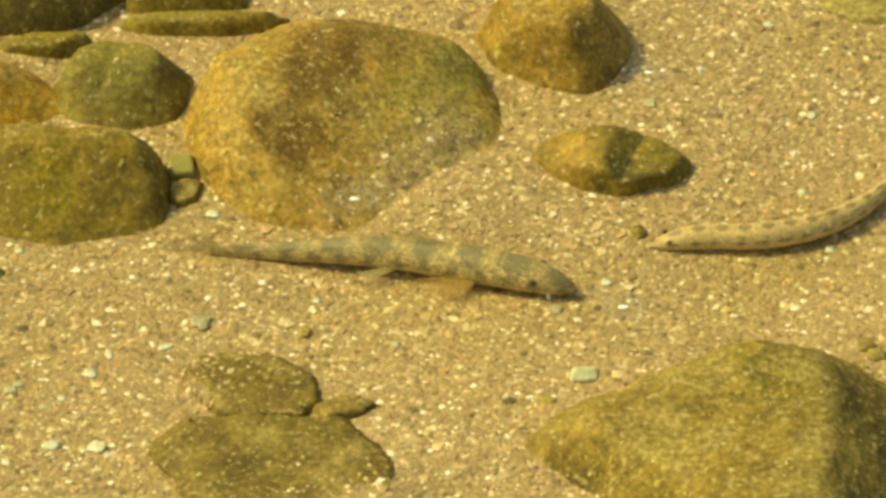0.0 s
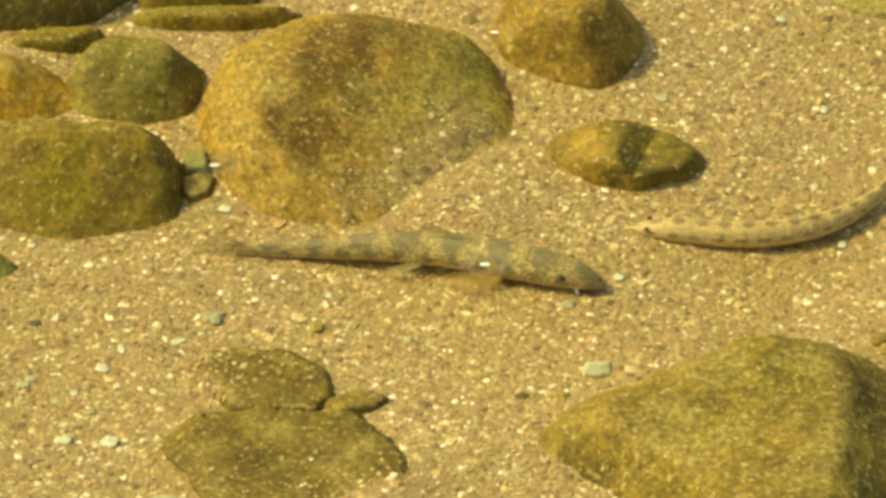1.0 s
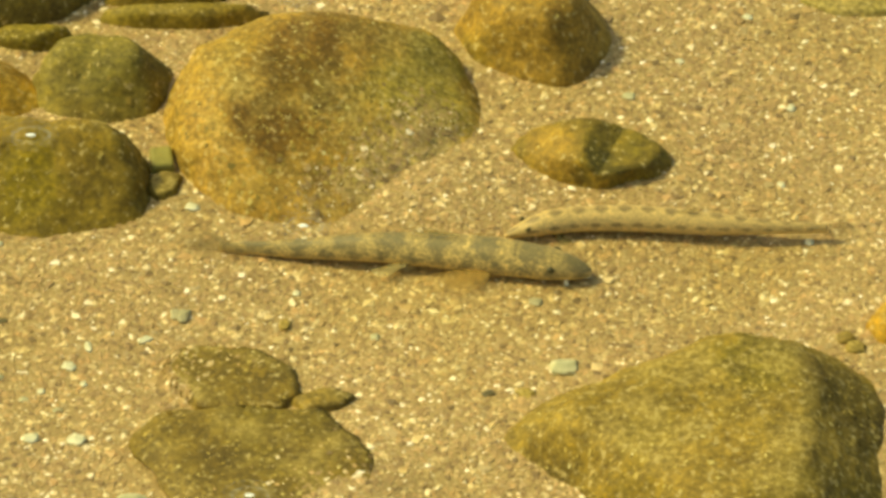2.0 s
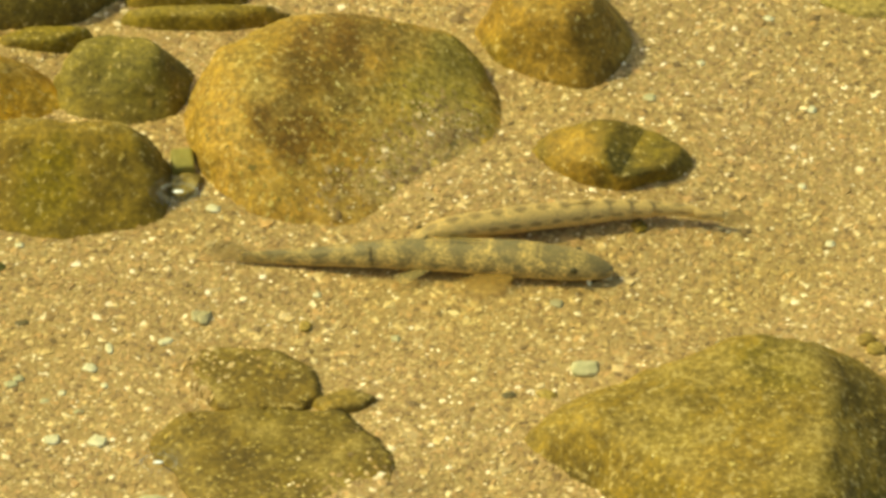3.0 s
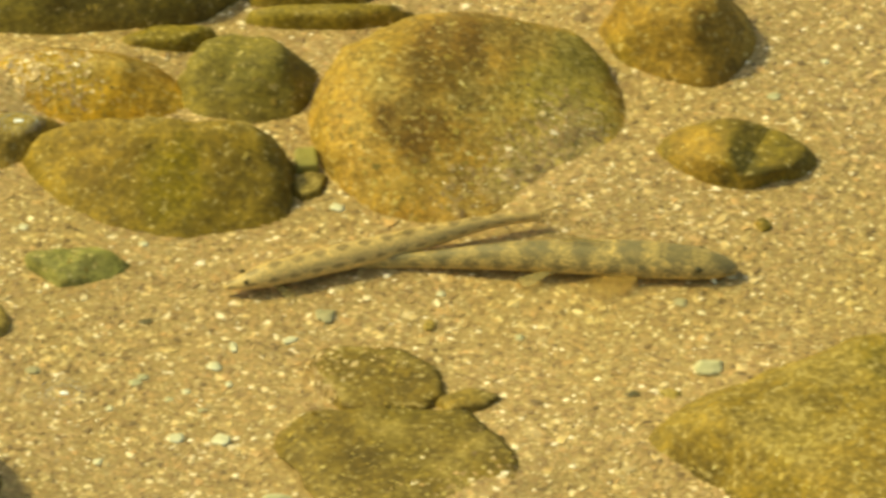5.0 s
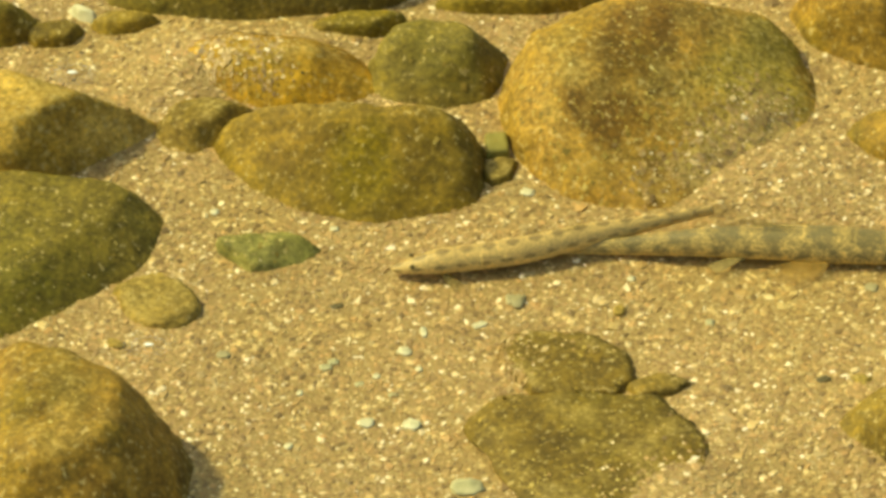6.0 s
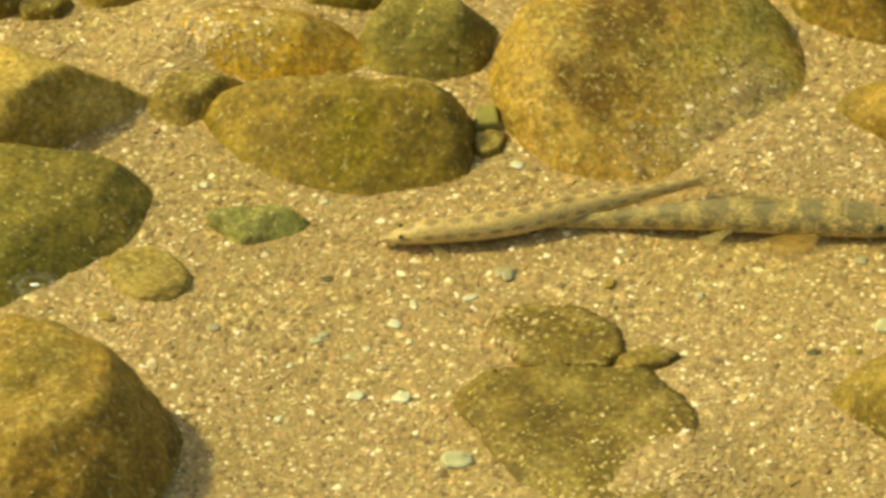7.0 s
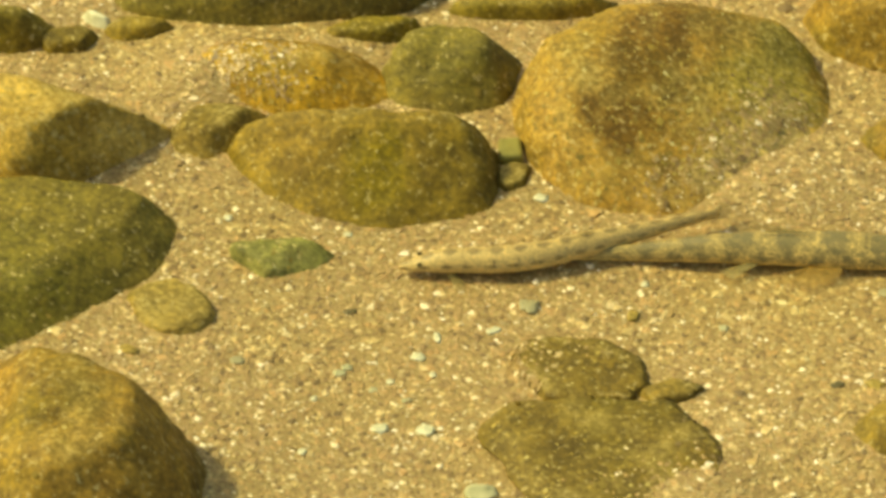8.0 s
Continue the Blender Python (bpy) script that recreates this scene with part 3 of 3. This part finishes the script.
def tube(name, a, b, lap, long, girth, material, steps=12, round_=24):
    """A length of fish body from a to b (shares of the length), nose towards -x, its middle at the origin, each end drawn in a little over the lap. girth(s) gives half width, half height and rise."""
    V, F, UV = [], [], []
    mid = (a + b) / 2
    for i in range(steps + 1):
        s = a + (b - a) * i / steps
        w, h, up = girth(min(max(s, 0.0), 1.0))
        draw = 1 - 0.025 * max(0.0, (a + lap[0] - s) / max(lap[0], 1e-6), (s - b + lap[1]) / max(lap[1], 1e-6)) if max(lap) > 0 else 1
        w, h = w * draw, h * draw
        for j in range(round_ + 1):
            t = 2 * math.pi * j / round_
            V.append(((s - mid) * long, w * math.sin(t), up + h * math.cos(t) * (1.0 if math.cos(t) > 0 else 0.62)))
            UV.append((s, 1 - abs(1 - 2 * j / round_)))
    k = round_ + 1
    for i in range(steps):
        for j in range(round_):
            F.append((i * k + j, i * k + j + 1, (i + 1) * k + j + 1, (i + 1) * k + j))
    for i in (0, steps):
        c = len(V)
        V.append(tuple(np.mean(V[i * k:i * k + round_], axis=0)))
        UV.append((a if i == 0 else b, 0.5))
        F += [(c, i * k + j + 1, i * k + j) if i == 0 else (c, i * k + j, i * k + j + 1) for j in range(round_)]
    me = mesh(name, V, F, material)
    lay = me.uv_layers.new(name="UVMap")
    for l in me.loops:
        lay.data[l.index].uv = UV[l.vertex_index]
    return me


def fin(name, long, root, tip, sweep, material, thick=0.0004, fold=0.0):
    """A rayed fin in the xz plane: its root along x, spreading away from it along +z, swept back along +x."""
    V, F, UV, n, k = [], [], [], 8, 6
    for side in (1, -1):
        for i in range(k + 1):
            r = i / k
            for j in range(n + 1):
                s = j / n - 0.5
                edge = 1 - 0.5 * (2 * s) ** 2
                V.append((s * (root + (tip - root) * r) + sweep * r, side * thick * (1 - 0.7 * r) + fold * math.sin(j * 1.6) * r, long * r * edge))
                UV.append((r, j / n))
    m, q = (k + 1) * (n + 1), n + 1
    for i in range(k):
        for j in range(n):
            c = (i * q + j, i * q + j + 1, (i + 1) * q + j + 1, (i + 1) * q + j)
            F += [c, tuple(m + x for x in reversed(c))]
    ring = [j for j in range(q)] + [i * q + n for i in range(1, k + 1)] + [k * q + j for j in range(n - 1, -1, -1)] + [i * q for i in range(k - 1, 0, -1)]
    for x, y in zip(ring, ring[1:] + ring[:1]):
        F.append((y, x, m + x, m + y))
    me = mesh(name, V, F, material)
    lay = me.uv_layers.new(name="UVMap")
    for l in me.loops:
        lay.data[l.index].uv = UV[l.vertex_index]
    return me


def smooth_girth(knots):
    """Half width, half height and rise along the body, eased between the knots."""
    xs = np.array([k[0] for k in knots])
    fine = np.linspace(0, 1, 201)
    cols = []
    for i in (1, 2, 3):
        y = np.interp(fine, xs, [k[i] for k in knots])
        for _ in range(3):
            y[1:-1] = np.convolve(y, np.ones(9) / 9, "same")[1:-1] * (np.minimum(np.arange(1, 200), np.arange(199, 0, -1)) >= 4) + y[1:-1] * (np.minimum(np.arange(1, 200), np.arange(199, 0, -1)) < 4)
        cols.append(y)
    return lambda s: tuple(float(np.interp(s, fine, c)) for c in cols)


def build_fish(name, label, long, girth, skin, pieces):
    """An empty that carries a head and a row of trunk pieces; returns it with the pieces and the share of the length at which each sits."""
    fish = tagged(new(name), label, "fish", "fish")
    out = []
    for i in range(pieces):
        a, b = i / pieces, (i + 1) / pieces
        lap = 0.22 / pieces
        front, back = lap * (i > 0), lap * (i < pieces - 1)
        me = tube("head" if i == 0 else "trunk", a - front, b + back, (front, back), long, girth, skin)
        out.append((part("head" if i == 0 else "trunk", me, fish), (a - front + b + back) / 2))
    return fish, out


def spine_at(row, long, share):
    """The place and way, tailwards, at a share of the length; a row holds seconds, the nose's x, y and z, the tail's z and headings at even shares."""
    angles, n = row[5:], 64
    s = np.linspace(0, share, n)
    th = np.radians(np.interp(s, np.linspace(0, 1, len(angles)), angles))
    d = share * long / (n - 1)
    x = row[1] + d * float(np.sum(np.cos((th[1:] + th[:-1]) / 2)))
    y = row[2] + d * float(np.sum(np.sin((th[1:] + th[:-1]) / 2)))
    return pose(x, y, row[3] + (row[4] - row[3]) * share, 0, 0, math.degrees(float(th[-1]))) @ pose(0, 0, 0, 0, -math.degrees(math.atan((row[4] - row[3]) / long)))


def swim(fish, pieces, long, rows):
    base = [(r[0], pose(r[1], r[2], r[3], 0, 0, r[5])) for r in rows]
    walk(fish, base)
    for ob, share in pieces:
        walk(ob, [(r[0], b.inverted() @ spine_at(r, long, share)) for r, (_, b) in zip(rows, base)])


GUDGEON_LONG, LOACH_LONG = 0.110, 0.096
SKIN_G = fish_material("gudgeon_skin", (0.36, 0.258, 0.098), (0.54, 0.385, 0.15), (0.74, 0.53, 0.22), (0.17, 0.132, 0.056), (0.12, 0.30, 8.0, 0.55, 0.44, 0.13, 13.0), 0.8)
SKIN_L = fish_material("loach_skin", (0.53, 0.360, 0.138), (0.62, 0.428, 0.170), (0.68, 0.490, 0.205), (0.19, 0.125, 0.046), (0.02, 0.13, 14.0, 0.06, 0.40, 0.06, 15.0), 0.40)
FIN_BROWN = fin_material("brown_fin", (0.50, 0.29, 0.07), (0.60, 0.38, 0.12), (0.5, 0.08))
FIN_CLEAR = fin_material("pale_fin", (0.42, 0.30, 0.09), (0.52, 0.39, 0.14), (0.4, 0.08))
FIN_PALE = fin_material("white_edged_fin", (0.54, 0.40, 0.15), (0.66, 0.52, 0.24), (0.42, 0.2))
FIN_TAIL = fin_material("see_through_fin", (0.36, 0.26, 0.09), (0.44, 0.33, 0.14), (0.4, 0.1))
BARBEL = plain_stone_material("barbel", (0.7, 0.66, 0.5), (0.85, 0.82, 0.7))
EYE_DARK = plain_stone_material("eye", (0.05, 0.04, 0.015), (0.12, 0.09, 0.03))


def gudgeon():
    g = smooth_girth(((0, 0.0014, 0.0014, -0.0018), (0.03, 0.0038, 0.0034, -0.0013), (0.11, 0.0056, 0.0054, -0.0007), (0.25, 0.0062, 0.0064, -0.0002), (0.42, 0.0056, 0.0059, 0.0),
                      (0.6, 0.0044, 0.0052, 0.0), (0.8, 0.0026, 0.0034, -0.001), (0.94, 0.0014, 0.0026, -0.001), (1, 0.0007, 0.0022, -0.001)))
    fish, rows = build_fish("gudgeon", "brown mottled bottom-dwelling fish with dark flank blotches", GUDGEON_LONG, g, SKIN_G, 9)
    head, tail = rows[0][0], rows[-1][0]
    for side in (1, -1):
        f = part("pectoral_fin", fin("pectoral_fin", 0.0105, 0.005, 0.017, 0.007, FIN_BROWN), rows[2][0], "orange-brown spread fin")
        f.matrix_basis = pose(0.0000, side * 0.0048, -0.0008, -102 * side, 0, -6 * side)
        f = part("pelvic_fin", fin("pelvic_fin", 0.0055, 0.004, 0.007, 0.006, FIN_PALE), rows[4][0], "pale white-edged fin")
        f.matrix_basis = pose(0.0, side * 0.0048, -0.0012, -103 * side, 0, 0)
        e = part("eye", mesh("eye", BALLS[2][0] * np.array((0.0012, 0.0007, 0.0012)), BALLS[2][1], EYE_DARK), head)
        e.matrix_basis = pose(0.0035, side * 0.0048, 0.0014)
        b = part("barbel", mesh("barbel", BALLS[2][0] * np.array((0.0007, 0.0006, 0.0024)), BALLS[2][1], BARBEL), head, "white barbel at the mouth")
        b.matrix_basis = pose(-0.001, side * 0.0036, -0.0042, 0, 12, 0)
    d = part("dorsal_fin", fin("dorsal_fin", 0.003, 0.012, 0.008, 0.008, FIN_CLEAR), rows[3][0])
    d.matrix_basis = pose(0.002, 0, 0.0068, 8, 0, 0)
    t = part("tail_fin", fin("tail_fin", 0.016, 0.005, 0.016, 0.0, FIN_TAIL), tail, "pale see-through tail fin")
    t.matrix_basis = pose(0.004, 0, -0.001, 0, 90, 0)
    return fish, rows


def loach():
    g = smooth_girth(((0, 0.0008, 0.0008, -0.0012), (0.05, 0.0026, 0.0024, -0.0008), (0.13, 0.0040, 0.0041, 0.0), (0.4, 0.0043, 0.0047, 0.0), (0.62, 0.0037, 0.0042, 0.0),
                      (0.85, 0.0018, 0.0026, 0.0), (1, 0.0010, 0.0020, 0.0)))
    fish, rows = build_fish("loach", "slender tan loach with rows of dark brown spots", LOACH_LONG, g, SKIN_L, 14)
    head, tail = rows[0][0], rows[-1][0]
    for side in (1, -1):
        e = part("eye", mesh("eye", BALLS[2][0] * np.array((0.0008, 0.0005, 0.0008)), BALLS[2][1], EYE_DARK), head)
        e.matrix_basis = pose(0.002, side * 0.0026, 0.0014)
        f = part("pectoral_fin", fin("pectoral_fin", 0.007, 0.002, 0.004, 0.003, FIN_CLEAR), rows[2][0])
        f.matrix_basis = pose(-0.002, side * 0.0030, -0.002, -108 * side, 0, 0)
    d = part("dorsal_fin", fin("dorsal_fin", 0.0028, 0.007, 0.005, 0.005, FIN_CLEAR), rows[7][0])
    d.matrix_basis = pose(0, 0, 0.0034, 10, 0, 0)
    t = part("tail_fin", fin("tail_fin", 0.010, 0.003, 0.007, 0.0, FIN_TAIL), tail, "pale see-through tail fin")
    t.matrix_basis = pose(0.003, 0, 0, 0, 90, 0)
    return fish, rows


# ---- what drifts on the water ----
SURFACE = 0.060


def clear_water():
    m = Mat("clear_water")
    t = m.t
    clear = m.node("BsdfTransparent", Color=(0.98, 0.98, 0.95, 1))
    gloss = m.node("BsdfGlossy", Roughness=0.05)
    mx = m.node("MixShader", i0=m.math("MULTIPLY", m.node("Fresnel", IOR=1.33).outputs[0], 1.0), i1=clear.outputs[0], i2=gloss.outputs[0])
    t.links.new(mx.outputs[0], t.nodes["Material Output"].inputs["Surface"])
    return m.m


def glint_rim_material():
    # patchy see-through white, painted in place of the rim's reflections
    m = Mat("bubble_glint_rim", 0.2, 0.5)
    m.put(m.b, "Alpha", m.ramp(m.noise(m.coords(), 260.0, 2), (0.35, (0.02, 0.02, 0.02)), (0.65, (0.11, 0.11, 0.11))))
    return m.done((0.85, 0.86, 0.80, 1))


GLINT_RIM = glint_rim_material()
WATER, FOAM = clear_water(), plain_stone_material("foam", (0.80, 0.80, 0.78), (0.9, 0.9, 0.88))


def bubble(size):
    """A fleck of foam on the surface in a ring of rippled water."""
    b = tagged(new("bubble"), "white fleck of foam in a ripple ring on the water", "bubble", "bubbles drifting on the water")
    v, f = BALLS[3]
    part("foam", mesh("foam", v * np.array((0.0015, 0.0007, 0.0003)) * size, f, FOAM), b)
    V, F, n, rings = [], [], 40, 12
    for i in range(rings + 1):
        r = 0.0022 + 0.0046 * i / rings
        for j in range(n):
            a = 2 * math.pi * j / n
            V.append((1.2 * size * r * math.cos(a), size * r * math.sin(a), 0.0003 * math.sin(i / rings * 3 * math.pi) * (1 - 0.6 * i / rings)))
    for i in range(rings):
        F += [(i * n + j, (i + 1) * n + j, (i + 1) * n + (j + 1) % n, i * n + (j + 1) % n) for j in range(n)]
    # pale ring added to draw the glint along the bubble's edge
    R, T, k = [], [], 8
    for i in range(n):
        a = 2 * math.pi * i / n
        for j in range(k):
            c = 2 * math.pi * j / k
            q = 0.0042 + 0.00028 * math.cos(c)
            R.append((1.25 * size * q * math.cos(a), 0.85 * size * q * math.sin(a), 0.00015 * math.sin(c)))
            T.append((i * k + j, (i + 1) % n * k + j, (i + 1) % n * k + (j + 1) % k, i * k + (j + 1) % k))
    part("rim", mesh("rim", R, T, GLINT_RIM), b, "thin see-through rim of the bubble, its glint painted as pale film")
    ob = part("ripple", mesh("ripple", V, F, WATER), b, "clear raised ring of water")
    ob.visible_shadow = False
    return b


def motions():
    gudgeon_rows = [
        (0, 0.0380, -0.0218, 0.0048, 0.0016, 158.9, 164.9, 175.9, 174.9), (0.5, 0.0413, -0.0219, 0.0048, 0.0016, 158.9, 164.9, 176.9, 176.9), (1, 0.0426, -0.0218, 0.0048, 0.0016, 158.9, 164.9, 177.9, 179.9),
        (1.5, 0.0460, -0.0205, 0.0048, 0.0016, 162.9, 165.9, 175.9, 178.9), (2, 0.0491, -0.0178, 0.0048, 0.0016, 166.9, 169.9, 176.9, 174.9), (3.3, 0.0496, -0.0163, 0.0048, 0.0016, 171.9, 174.9, 176.9, 181.9),
        (3.5, 0.0493, -0.0160, 0.0048, 0.0016, 172.9, 172.9, 177.9, 180.9), (4, 0.0498, -0.0165, 0.0048, 0.0016, 169.9, 176.9, 178.9, 186.9), (4.5, 0.0489, -0.0167, 0.0048, 0.0016, 171.9, 174.9, 177.9, 188.9),
        (5, 0.0497, -0.0160, 0.0048, 0.0016, 173.9, 174.9, 177.9, 183.9), (6.5, 0.0497, -0.0160, 0.0048, 0.0016, 173.9, 175.9, 178.9, 182.9), (8, 0.0497, -0.0160, 0.0048, 0.0016, 173.9, 175.9, 178.9, 182.9)]
    loach_rows = [
        (0, 0.0601, 0.0007, 0.0013, 0.0012, 15, -2, 20, 48, 70), (0.5, 0.0583, 0.0005, 0.0013, 0.0012, 8, -2, 24, 50, 70), (1, 0.0507, 0.0073, 0.0013, 0.0012, -12, -9, 12, 42, 70),
        (1.5, 0.0371, 0.0072, 0.0013, 0.0012, -2, -9, -4, 21, 59), (2, 0.0245, -0.0007, 0.0040, 0.0022, 24, 6, -6, -3, 1), (2.2, 0.0239, -0.0032, 0.0044, 0.0024, 29, 18, 3, -8, -16),
        (3.3, -0.0306, -0.0074, 0.0074, 0.0032, 23, 12, 10, 9, 13), (3.5, -0.0421, -0.0046, 0.0074, 0.0032, 22, 6, -2, 20, 46), (4, -0.0675, -0.0205, 0.0060, 0.0034, 36, 27, 14, 15, 20),
        (4.5, -0.0725, -0.0168, 0.0050, 0.0034, 26, 23, 16, 13, 20), (5, -0.1002, -0.0212, 0.0018, 0.0050, 13, 18, 18, 21, 2), (6.5, -0.1073, -0.0187, 0.0014, 0.0050, 3, 7, 19, 14, 19),
        (7, -0.1074, -0.0182, 0.0014, 0.0050, 3, 5, 19, 15, 19), (8, -0.1090, -0.0159, 0.0014, 0.0050, 3, -3, 19, 18, 20)]
    for size, a, b in ((1.0, (0.0492, -0.0960), (-0.2799, 0.0296)), (1.0, (-0.0247, -0.0496), (-0.3703, 0.0512)), (0.9, (0.0594, 0.0079), (-0.3242, 0.1392)),
                       (0.9, (0.0145, -0.2012), (-0.2241, -0.0941))):
        walk(bubble(size), [(float(t), pose(a[0] + (b[0] - a[0]) * t / 8, a[1] + (b[1] - a[1]) * t / 8, SURFACE)) for t in range(9)])
    fish, pieces = gudgeon()
    swim(fish, pieces, GUDGEON_LONG, gudgeon_rows)
    fish, pieces = loach()
    swim(fish, pieces, LOACH_LONG, loach_rows)


ground()
grains()
stones()
dusting()
motions()
